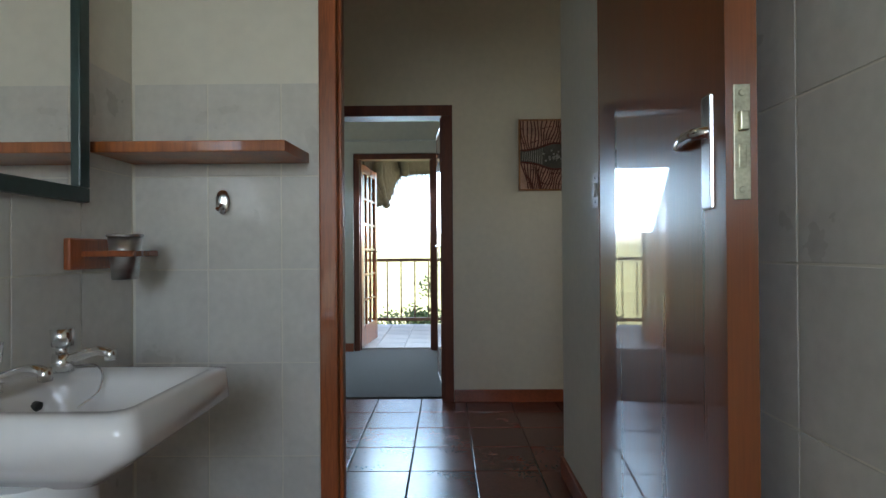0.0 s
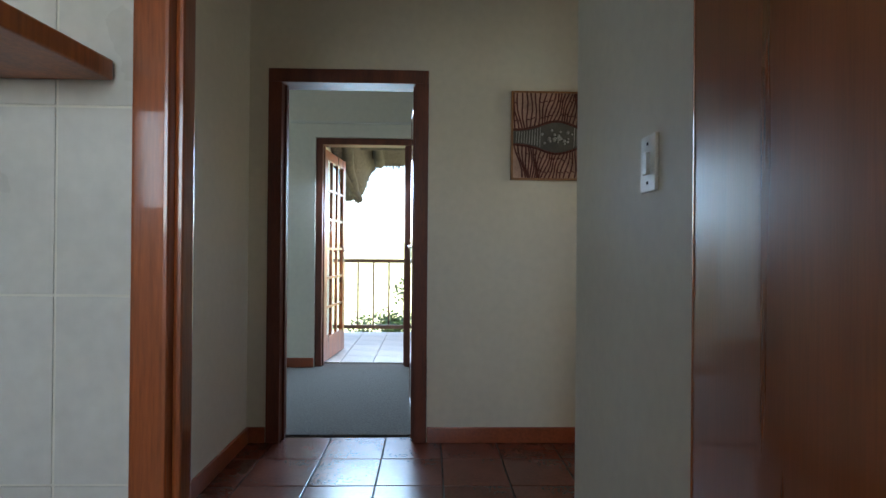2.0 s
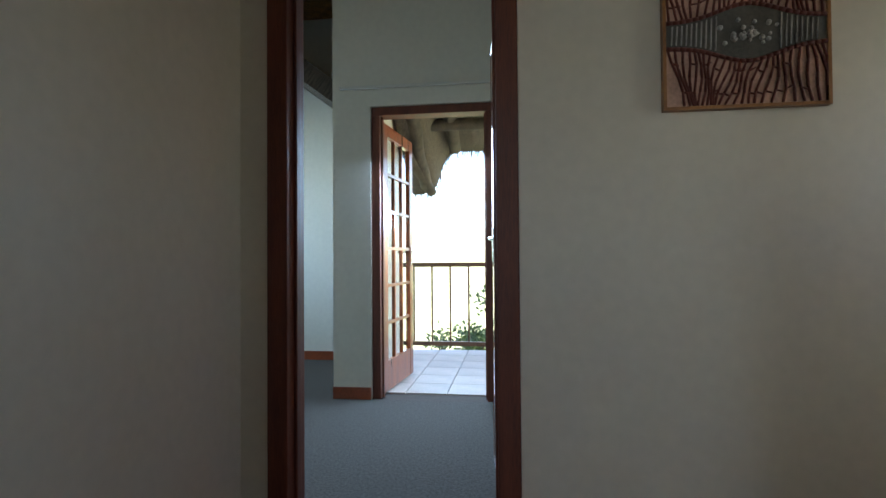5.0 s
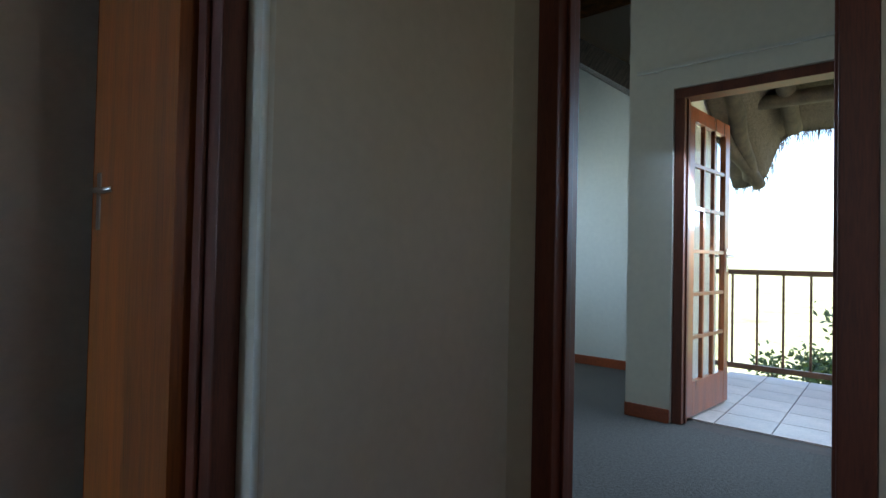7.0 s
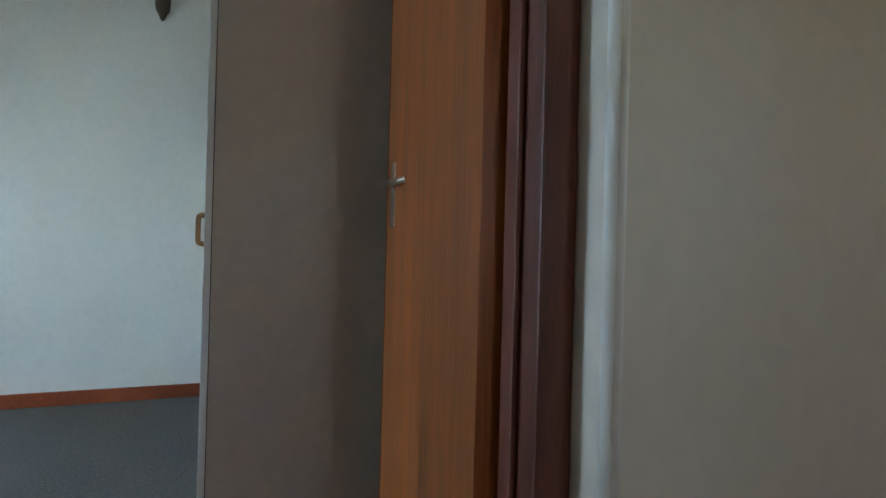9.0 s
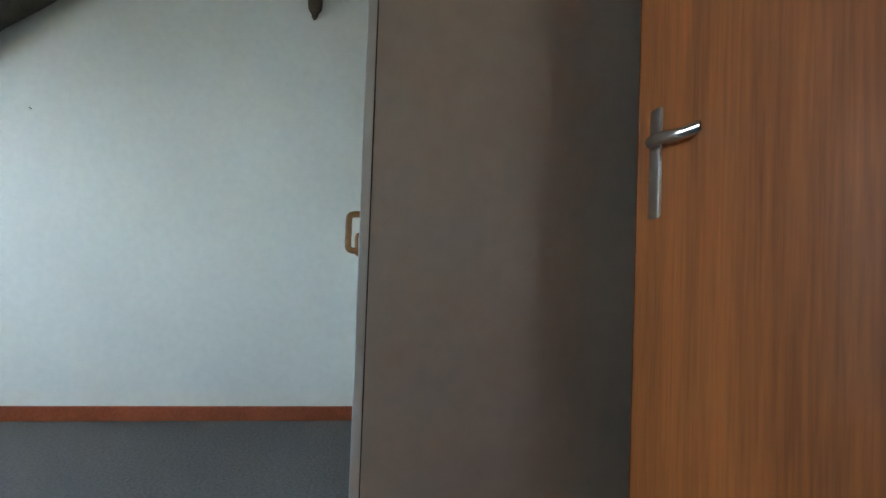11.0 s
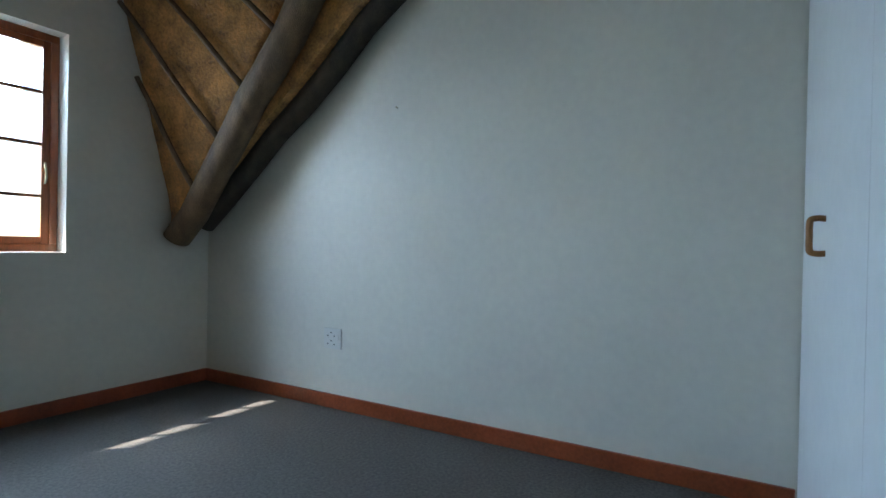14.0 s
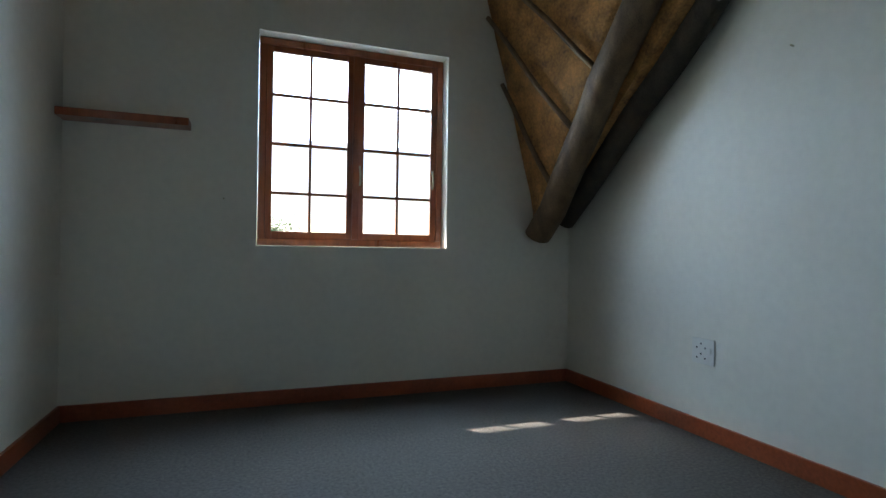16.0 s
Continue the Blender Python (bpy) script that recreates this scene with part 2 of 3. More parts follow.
# far bedroom
struct(boxes("wall_garden", [((-0.96, 5.85, 0), (-0.68, 6.05, H)), ((0.2, 5.85, 0), (2.3, 6.05, H)), ((-0.68, 5.85, 2.085), (0.2, 6.05, H))], PLASTER), "pale plaster wall around the balcony door", "wall")
struct(box("wall_alcove_east", (-0.96, 6.05, 0), (-0.8, 7.24, H), PLASTER), "plaster wall of the bedroom alcove", "wall")
struct(box("wall_alcove_north", (-2.8, 7.24, 0), (-0.8, 7.44, 3.8), PLASTER), "pale plaster wall of the bedroom alcove", "wall")
struct(boxes("wall_far_west", [((-2.8, 4.1, 0), (-2.6, 5.75, 3.8)), ((-2.8, 6.65, 0), (-2.6, 7.24, 3.8)), ((-2.8, 5.75, 0), (-2.6, 6.65, 0.95)), ((-2.8, 5.75, 2.05), (-2.6, 6.65, 3.8))], PLASTER), "plaster wall with a window", "wall")
struct(box("wall_far_east", (2.3, 4.1, 0), (2.5, 5.85, H), PLASTER), "plaster wall closing the far bedroom", "wall")


def skirting(name, a, b, side):
    """A skirting from a to b, its thickness towards side."""
    lo = (min(a[0], b[0], a[0] + side[0] * 0.016), min(a[1], b[1], a[1] + side[1] * 0.016), 0)
    hi = (max(a[0], b[0], a[0] + side[0] * 0.016), max(a[1], b[1], a[1] + side[1] * 0.016), 0.085)
    return struct(box(name, lo, hi, SKIRT, None, 0.004), "red-brown varnished wooden skirting board", "skirting")


skirting("baseboard", (0.352, 3.97), (2.4, 3.97), (0, -1))
skirting("baseboard", (-0.624, 3.97), (-0.537, 3.97), (0, -1))
skirting("baseboard", (-0.64, 3.06), (-0.64, 3.97), (1, 0))
skirting("baseboard", (0.845, 1.99), (0.845, 2.77), (-1, 0))
skirting("baseboard", (-3.91, -1.09), (-3.91, 2.449), (1, 0))
skirting("baseboard", (-3.894, -1.09), (-0.895, -1.09), (0, 1))
skirting("baseboard", (-0.895, -1.074), (-0.895, 2.1), (-1, 0))
skirting("baseboard", (-0.96, 5.85), (-0.682, 5.85), (0, -1))
skirting("baseboard", (0.202, 5.85), (2.3, 5.85), (0, -1))
skirting("baseboard", (-2.6, 7.24), (-0.96, 7.24), (0, -1))


def door_frame(name, axis, lo, hi, u0, u1, top, w, mat, label):
    """A frame of two jambs and a head. axis 0: the opening runs along x, its depth lo to hi along y."""
    parts = [((u0, lo, 0), (u0 + w, hi, top - w)), ((u1 - w, lo, 0), (u1, hi, top - w)), ((u0, lo, top - w), (u1, hi, top))]
    mid = (lo + hi) / 2
    parts += [((u0 + w, mid - 0.02, 0), (u0 + w + 0.012, mid + 0.02, top - w)), ((u1 - w - 0.012, mid - 0.02, 0), (u1 - w, mid + 0.02, top - w))]
    if axis:
        parts = [((a[1], a[0], a[2]), (b[1], b[0], b[2])) for a, b in parts]
    return struct(boxes(name, parts, mat, None, 0.005), label, "door frame")


door_frame("door_frame_1", 0, 1.765, 1.84, -0.05, 0.815, 2.08, 0.05, WOOD, "varnished red-brown wooden door frame")
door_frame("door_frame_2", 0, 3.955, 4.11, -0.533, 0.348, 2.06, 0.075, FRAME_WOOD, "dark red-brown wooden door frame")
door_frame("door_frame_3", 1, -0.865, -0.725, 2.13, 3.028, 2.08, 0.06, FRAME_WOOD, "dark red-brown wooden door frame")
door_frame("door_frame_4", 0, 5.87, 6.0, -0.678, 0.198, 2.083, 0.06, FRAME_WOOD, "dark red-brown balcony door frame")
bm = bmesh.new()
add_tube(bm, (-0.654, 3.038, 0.09), (-0.654, 3.038, 2.1), 0.016, 0.016, 10)
struct(finish("trim", bm, PLASTER), "rounded pale plaster edge beside the doorway", "trim")


def lever(parent, at, side, toward, drop=1.0):
    """A chrome lever on a long plate: side is the way out of the leaf, toward the way the lever points."""
    at, side, toward = Vector(at), Vector(side).normalized(), Vector(toward).normalized()
    bm = bmesh.new()
    add_box(bm, (-0.017, -0.004, -0.115), (0.017, 0.008, 0.055), 0.004)
    ob = finish("handle_plate", bm, CHROME, parent)
    ob.matrix_world = Matrix.Translation(at) @ Matrix((toward.to_4d(), side.to_4d(), (0, 0, 1, 0), (0, 0, 0, 1))).transposed()
    m = ob.matrix_world
    m[3][0] = m[3][1] = m[3][2] = 0
    ob.matrix_world = Matrix(((toward.x, side.x, 0, at.x), (toward.y, side.y, 0, at.y), (0, 0, 1, at.z), (0, 0, 0, 1)))
    p = [at, at + side * 0.045, at + side * 0.055 + toward * 0.03, at + side * 0.05 + toward * 0.08 - Vector((0, 0, 0.004)), at + side * 0.035 + toward * 0.115]
    bent("lever", [tuple(v) for v in p], 0.0095, CHROME, parent)
    k = at - Vector((0, 0, 0.075)) + side * 0.008
    tube("keyhole", tuple(k - side * 0.004), tuple(k + side * 0.0015), 0.006, DARK, parent)


def flush_door(name, label, hinge, end, thick, mat, z1=2.02, handle=1.22, back=True, lock=False):
    """A flush leaf from hinge to end; its thickness to the left of that way."""
    h, e = Vector((*hinge, 0)), Vector((*end, 0))
    along = (e - h).normalized()
    left = Vector((-along.y, along.x, 0))
    root = thing(name, label, "door", at=(hinge[0], hinge[1], 0.0))
    bm = bmesh.new()
    add_box(bm, (0, 0, 0.008), ((e - h).length, thick, z1), 0.002)
    turn = Matrix(((along.x, left.x, 0, h.x), (along.y, left.y, 0, h.y), (0, 0, 1, 0), (0, 0, 0, 1)))
    bm.transform(turn)
    leaf = finish("leaf", bm, mat)
    parts = [leaf]
    grip = e - along * 0.06 + Vector((0, 0, handle))
    lever(None, grip, -left, -along)
    if back:
        lever(None, grip + left * thick, left, -along)
    if lock:
        bm = bmesh.new()
        add_box(bm, (-0.002, thick / 2 - 0.011, handle - 0.105), (0.0025, thick / 2 + 0.011, handle + 0.052), 0.001)
        bm.transform(Matrix.Translation(e) @ turn.to_3x3().to_4x4())
        finish("lock_plate", bm, BRASS)
        bm = bmesh.new()
        add_box(bm, (0, thick / 2 - 0.006, handle - 0.012), (0.011, thick / 2 + 0.006, handle + 0.014), 0.002)
        add_box(bm, (0, thick / 2 - 0.005, handle - 0.062), (0.004, thick / 2 + 0.005, handle - 0.03), 0.001)
        bm.transform(Matrix.Translation(e) @ turn.to_3x3().to_4x4())
        finish("latch", bm, BRASS)
        bm = bmesh.new()
        for z in (handle + 0.04, handle - 0.092):
            p = e + left * (thick / 2) + Vector((0, 0, z))
            add_tube(bm, p + along * 0.001, p + along * 0.004, 0.0055, 0.004, 10)
        finish("screws", bm, BRASS)
    bm = bmesh.new()
    for z in (0.25, 1.75):
        add_tube(bm, h + Vector((0, 0, z)), h + Vector((0, 0, z + 0.09)), 0.007, 0.007, 8)
    finish("hinges", bm, BRASS)
    for ob in list(scene.collection.objects):
        if ob.parent is None and ob.name.split(".")[0] in ("leaf", "handle_plate", "lever", "keyhole", "lock_plate", "latch", "screws", "hinges"):
            m = ob.matrix_world.copy() if ob.name.startswith("handle_plate") else ob.matrix_basis.copy()
            ob.parent = root
            ob.matrix_parent_inverse = Matrix.Translation(root.location).inverted()
            ob.matrix_basis = m
    return root


flush_door("bathroom_door", "glossy varnished brown wooden door standing open", (0.772, 1.775), (0.727, 1.018), -0.038, GLOSS_WOOD, handle=1.215, lock=True)
flush_door("bedroom_door", "orange-brown veneered door open against the wardrobe side", (-0.83, 2.925), (-1.455, 2.945), -0.04, LEAF_WOOD, handle=1.165)
flush_door("far_bedroom_door", "varnished brown door open into the carpeted bedroom", (0.285, 4.13), (0.222, 4.86), -0.04, GLOSS_WOOD, handle=1.09)


# ---- balcony door leaf and window ----
def glazed_leaf(name, label, category, hinge, end, thick, z0, z1, cols, rows, stile, top, bottom, bar, mat, handle=None, cuts=None):
    h, e = Vector((*hinge, 0)), Vector((*end, 0))
    along = (e - h).normalized()
    left = Vector((-along.y, along.x, 0))
    w = (e - h).length
    turn = Matrix(((along.x, left.x, 0, h.x), (along.y, left.y, 0, h.y), (0, 0, 1, 0), (0, 0, 0, 1)))
    root = thing(name, label, category)

    def part(n, items, m, bevel):
        bm = bmesh.new()
        for lo, hi in items:
            add_box(bm, lo, hi, bevel)
        bm.transform(turn)
        return finish(n, bm, m, root)

    part("frame", [((0, 0, z0), (stile, thick, z1)), ((w - stile, 0, z0), (w, thick, z1)), ((stile, 0.001, z1 - top), (w - stile, thick - 0.001, z1)), ((stile, 0.001, z0), (w - stile, thick - 0.001, z0 + bottom))], mat, 0.003)
    gw, gh = (w - 2 * stile) / cols, (z1 - top - z0 - bottom) / rows
    bars = [((stile + gw * i - bar / 2, thick * 0.15, z0 + bottom), (stile + gw * i + bar / 2, thick * 0.85, z1 - top)) for i in range(1, cols)]
    zs = [z0 + bottom + gh * rows * c for c in (cuts or [j / rows for j in range(rows + 1)])]
    bars += [((stile, thick * 0.12, z - bar / 2), (w - stile, thick * 0.88, z + bar / 2)) for z in zs[1:-1]]
    part("glazing_bars", bars, mat, 0.002)
    for i in range(cols):
        for j in range(rows):
            x, z, ze = stile + gw * i, zs[j], zs[j + 1]
            p = part("pane", [((x + bar / 2, thick * 0.45, z + bar / 2), (x + gw - bar / 2, thick * 0.53, ze - bar / 2))], GLASS, 0)
            p.visible_shadow = False
    if handle:
        g = e - along * 0.045 + Vector((0, 0, handle))
        lever(root, g, -left, -along)
        lever(root, g + left * thick, left, -along)
    return root


glazed_leaf("balcony_door", "glazed wooden balcony door standing open outwards", "door", (-0.612, 5.965), (-0.54, 6.69), 0.04, 0.015, 2.0, 3, 6, 0.085, 0.09, 0.22, 0.024, WOOD, 1.05)
win = boxes("window_1", [((WX0 + 0.003, -1.24, WZ0 + 0.002), (WX1 - 0.003, -1.18, WZ0 + 0.045)), ((WX0 + 0.003, -1.24, WZ1 - 0.045), (WX1 - 0.003, -1.18, WZ1 - 0.002)), ((WX0 + 0.003, -1.24, WZ0 + 0.045), (WX0 + 0.045, -1.18, WZ1 - 0.045)), ((WX1 - 0.045, -1.24, WZ0 + 0.045), (WX1 - 0.003, -1.18, WZ1 - 0.045)), ((-2.432, -1.24, WZ0 + 0.045), (-2.394, -1.18, WZ1 - 0.045))], WOOD, None, 0.004)
struct(win, "red-brown varnished wooden window frame", "window")
for a, b in ((-2.399, WX1 - 0.042), (WX0 + 0.042, -2.427)):
    c = glazed_leaf("casement", "varnished wooden casement with eight small panes", "window", (b, -1.19), (a, -1.19), 0.035, WZ0 + 0.042, WZ1 - 0.042, 2, 4, 0.04, 0.04, 0.045, 0.018, WOOD, cuts=(0.0, 0.215, 0.49, 0.765, 1.0))
    tagged(c, group="window casements")
for x in (-2.44, -2.92):
    t = thing("casement_stay", "small bronze casement catch on the window", "window catch")
    bent("arm", [(x, -1.176, 1.30), (x, -1.160, 1.34), (x + 0.004, -1.168, 1.42)], 0.006, BRASS, t)

# ---- thatch, poles and roof over the rooms ----
bm = bmesh.new()
NS, NU = 40, 14
grid = []
for i in range(NS + 1):
    s = -0.1 + 2.3 * i / NS
    a = Vector((-3.6, -1.04 + s, 1.1 + 1.19 * s))
    u = max(0.0, 1.15 * s + 0.02) * 1.55
    b = Vector((-3.64 + 0.27 * u, -1.1, 1.15 + u))
    row = []
    for j in range(NU + 1):
        p = a.lerp(b, j / NU)
        p += noise.noise_vector(p * 9) * 0.012
        row.append(bm.verts.new(p))
    grid.append(row)
for i in range(NS):
    for j in range(NU):
        bm.faces.new((grid[i][j], grid[i + 1][j], grid[i + 1][j + 1], grid[i][j + 1])).smooth = True
ext = bmesh.ops.extrude_face_region(bm, geom=bm.faces[:])
bmesh.ops.translate(bm, verts=[v for v in ext["geom"] if isinstance(v, bmesh.types.BMVert)], vec=(-0.06, -0.02, 0.1))
struct(finish("thatch_slope", bm, THATCH), "golden brown reed thatch underside of the roof", "roof")
bm = bmesh.new()
for k in range(6):
    s = 0.22 + 0.24 * k
    a = Vector((-3.6, -1.04 + s, 1.1 + 1.19 * s))
    u = (1.15 * s + 0.02) * 1.55 + 0.46
    b = Vector((-3.64 + 0.27 * u, -1.09, 1.15 + u))
    n = Vector((0.03, 0.02, -0.02))
    add_tube(bm, a + n, b + n, 0.018, 0.015, 8, 0.02, 8)
struct(finish("battens", bm, POLE), "thin split wooden battens under the thatch", "roof")
struct(boxes("thatch_roof_slab", [((-4.1, 0, 0), (-3.7, 4.0, 0.25))], THATCH), "dark thatch of the roof slope", "roof").matrix_world = Matrix.Translation((0, -1.12, 1.07)) @ Euler((math.atan(0.8), 0, 0)).to_matrix().to_4x4()
t = thing("roof_pole", "thick weathered round gum pole rafter", "rafter", "roof poles")
tube("pole", (-3.62, -1.02, 1.0), (-3.62, 0.95, 3.36), 0.088, POLE, t, 0.1, 20, 0.03, 14)
t = thing("roof_pole", "round gum pole rafter beside the wall, coloured as shaded", "rafter", "roof poles")
tube("pole", (-3.81, -1.0, 1.12), (-3.81, 1.75, 3.33), 0.07, SHADED_POLE, t, 0.075, 16, 0.03, 12)
# far bedroom slope
bm = bmesh.new()
for lo, hi in (((0, 0, 0.06), (2.3, 1.34, 0.2)),):
    add_box(bm, lo, hi)
# Indoor slope borrows the darkened thatch colour to look shaded.
sl = struct(finish("thatch_far_slope", bm, SHADED_THATCH), "thatch slope above the bedroom alcove, coloured as shaded", "roof")
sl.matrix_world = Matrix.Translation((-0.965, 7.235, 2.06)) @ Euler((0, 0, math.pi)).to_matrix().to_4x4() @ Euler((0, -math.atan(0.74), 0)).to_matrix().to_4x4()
# Unseen slab, added to block the sun so its floor patch stays narrow.
struct(box("sun_trim_slab", (-5.5, -3.05, 3.425), (1.5, -1.3, 3.6), SHADED_THATCH), "unseen thatch slab added to trim the sun patch", "roof")

# ---- bathroom things ----
def wash_basin():
    root = thing("wash_basin", "white ceramic wash basin with two chrome pillar taps", "basin")
    x0, x1, y0, y1, z = -0.578, -0.135, 1.03, 1.385, 0.81
    prof = [(0.0, 0.0, -0.14), (-0.0, 0.0, -0.055), (0.004, 0.004, 0.0), (0.03, 0.03, 0.004), (0.055, 0.055, -0.02), (0.11, 0.12, -0.1), (0.17, 0.2, -0.125)]
    bm = bmesh.new()
    loops = []
    for k, (ix, iy, dz) in enumerate(prof):
        extra = 0.09 if k >= 4 else 0
        a, b, c, d = x0 + ix + extra, x1 - ix, y0 + iy, y1 - iy
        if k == 0:
            b, c, d = b - 0.12, c + 0.1, d - 0.1
        r, pts = 0.03 + 0.02 * (k > 3), []
        for cx, cy, q in ((b - r, d - r, 0), (a + r, d - r, 1), (a + r, c + r, 2), (b - r, c + r, 3)):
            for i in range(6):
                an = (q + i / 5) * math.pi / 2
                pts.append(bm.verts.new((cx + r * math.cos(an), cy + r * math.sin(an), z + dz)))
        loops.append(pts)
    for u, v in zip(loops, loops[1:]):
        for i in range(len(u)):
            bm.faces.new((u[i], u[(i + 1) % len(u)], v[(i + 1) % len(u)], v[i])).smooth = True
    bm.faces.new(loops[-1]), bm.faces.new(loops[0][::-1])
    finish("bowl", bm, CERAMIC, root)
    bm = bmesh.new()
    add_tube(bm, (-0.42, 1.185, 0.0), (-0.40, 1.185, 0.68), 0.11, 0.1, 24)
    finish("pedestal", bm, CERAMIC, root)
    for y in (1.17, 1.34):
        bm = bmesh.new()
        add_tube(bm, (-0.458, y, z), (-0.458, y, z + 0.035), 0.02, 0.017, 16)
        add_tube(bm, (-0.458, y, z + 0.05), (-0.458, y, z + 0.085), 0.019, 0.021, 12)
        add_tube(bm, (-0.458, y, z + 0.035), (-0.458, y, z + 0.05), 0.011, 0.011, 12)
        finish("tap_body", bm, CHROME, root)
        bent("spout", [(-0.458, y, z + 0.02), (-0.425, y, z + 0.03), (-0.385, y, z + 0.04), (-0.362, y, z + 0.035)], 0.01, CHROME, root)
        tube("nozzle", (-0.362, y, z + 0.043), (-0.362, y, z + 0.022), 0.011, CHROME, root)
    bent("plug_chain", [(-0.45, 1.36, z + 0.006), (-0.4, 1.355, z + 0.008), (-0.36, 1.305, z - 0.025), (-0.36, 1.245, z - 0.045)], 0.0022, CHROME, root)
    tube("overflow", (-0.424, 1.225, z - 0.035), (-0.415, 1.225, z - 0.037), 0.009, DARK, root)
    return root


wash_basin()
t = thing("wall_mirror", "rectangular wall mirror in a dark green frame", "mirror")
boxes("frame", [((-0.575, 0.6, 1.165), (-0.55, 1.56, 1.2)), ((-0.575, 0.6, 1.9), (-0.55, 1.56, 1.935)), ((-0.575, 0.6, 1.2), (-0.55, 0.635, 1.9)), ((-0.575, 1.525, 1.2), (-0.55, 1.56, 1.9))], GREEN, t, 0.004)
box("glass", (-0.572, 0.634, 1.199), (-0.562, 1.526, 1.901), MIRROR, t)
t = thing("wall_shelf", "varnished orange-brown wooden shelf fixed above the tiles", "shelf")
bm = bmesh.new()
add_box(bm, (-0.572, 1.59, 1.292), (-0.09, 1.772, 1.32), 0.003)
for v in bm.verts:
    if v.co.x > -0.12 and v.co.y > 1.68:
        v.co.x += 0.012
finish("board", bm, LEAF_WOOD, t)
t = thing("tumbler_holder", "red-brown wooden wall bracket for a tumbler", "bracket")
boxes("back", [((-0.574, 1.5, 1.005), (-0.556, 1.66, 1.08))], WOOD, t, 0.006)
bm = bmesh.new()
add_box(bm, (-0.556, 1.535, 1.035), (-0.43, 1.64, 1.05), 0.004)
finish("arm", bm, WOOD, t)
t = thing("tumbler", "brushed steel tumbler held in the wooden bracket", "tumbler")
bm = bmesh.new()
add_tube(bm, (-0.485, 1.59, 0.98), (-0.485, 1.59, 1.088), 0.029, 0.038, 28)
add_tube(bm, (-0.485, 1.59, 1.083), (-0.485, 1.59, 1.09), 0.041, 0.041, 28)
finish("cup", bm, STEEL, t)
t = thing("wall_hook", "small oval chrome towel hook on the tiles", "hook")
bm = bmesh.new()
bmesh.ops.create_uvsphere(bm, u_segments=20, v_segments=12, radius=1)
bm.transform(Matrix.Translation((-0.32, 1.769, 1.185)) @ Matrix.Diagonal((0.022, 0.01, 0.035, 1)))
finish("plate", bm, CHROME, t, True)
bent("hook", [(-0.32, 1.76, 1.175), (-0.32, 1.74, 1.16), (-0.32, 1.735, 1.165)], 0.006, CHROME, t)


def plate(name, label, category, lo, hi, holes, rockers, group=""):
    t = thing(name, label, category, group)
    box("plate", lo, hi, WHITE, t, 0.003)
    if rockers:
        boxes("rocker", rockers, WHITE, t, 0.002)
    if holes:
        tagged(boxes("slots", holes, DARK, t), kind="stuff")
    return t


plate("light_switch", "white plastic light switch plate on the wall", "switch", (0.836, 2.145, 1.195), (0.845, 2.22, 1.32), [((0.8345, 2.18, 1.298), (0.8365, 2.186, 1.304)), ((0.8345, 2.18, 1.212), (0.8365, 2.186, 1.218))], [((0.828, 2.17, 1.233), (0.837, 2.195, 1.282))])
plate("wall_socket", "square white plastic power socket above the skirting", "socket", (-3.91, 0.032, 0.358), (-3.901, 0.165, 0.483), [((-3.902, y, z), (-3.8995, y + 0.008, z + 0.008)) for y, z in ((0.06, 0.433), (0.085, 0.453), (0.11, 0.433), (0.06, 0.383), (0.085, 0.403), (0.11, 0.383))], [((-3.903, 0.132, 0.413), (-3.897, 0.15, 0.443))])
t = thing("wall_shelf", "short dark red-brown wooden shelf in the corner", "shelf")
box("board", (-1.49, -1.088, 1.535), (-0.9, -0.95, 1.575), WOOD, t, 0.004)
for x, y, z in ((-1.66, -1.086, 1.17),):
    t = thing("nail", "small dark nail in the plaster wall", "nail")
    tube("shank", (x, y - 0.004, z), (x, y + 0.02, z + 0.004), 0.004, BRASS, t)
t = thing("nail", "small dark nail in the plaster wall", "nail")
tube("shank", (-3.914, 0.54, 1.77), (-3.892, 0.54, 1.773), 0.004, BRASS, t)
t = thing("wall_ornament", "dark carved wooden ornament hanging on the wall", "ornament")
bm = bmesh.new()
bmesh.ops.create_uvsphere(bm, u_segments=16, v_segments=12, radius=1)
bm.transform(Matrix.Translation((-3.895, 2.1, 2.55)) @ Matrix.Diagonal((0.02, 0.045, 0.13, 1)))
for v in bm.verts:
    if v.co.z < 2.48:
        v.co.y = 2.1 + (v.co.y - 2.1) * 0.7
finish("carving", bm, BARK, t, True)

# ---- wardrobe ----
P0, P1 = Vector((-1.58, 2.492, 0)), Vector((-3.905, 2.455, 0))
along = (P1 - P0).normalized()
back = Vector((along.y, -along.x, 0))
TURN = Matrix(((along.x, back.x, 0, P0.x), (along.y, back.y, 0, P0.y), (0, 0, 1, 0), (0, 0, 0, 1)))
W = (P1 - P0).length
wr = thing("wardrobe", "white built-in wardrobe with its side panel coloured as shaded", "wardrobe")


def wardrobe_part(name, lo, hi, mat, bevel=0.0):
    bm = bmesh.new()
    add_box(bm, lo, hi, bevel)
    bm.transform(TURN)
    return finish(name, bm, mat, wr)


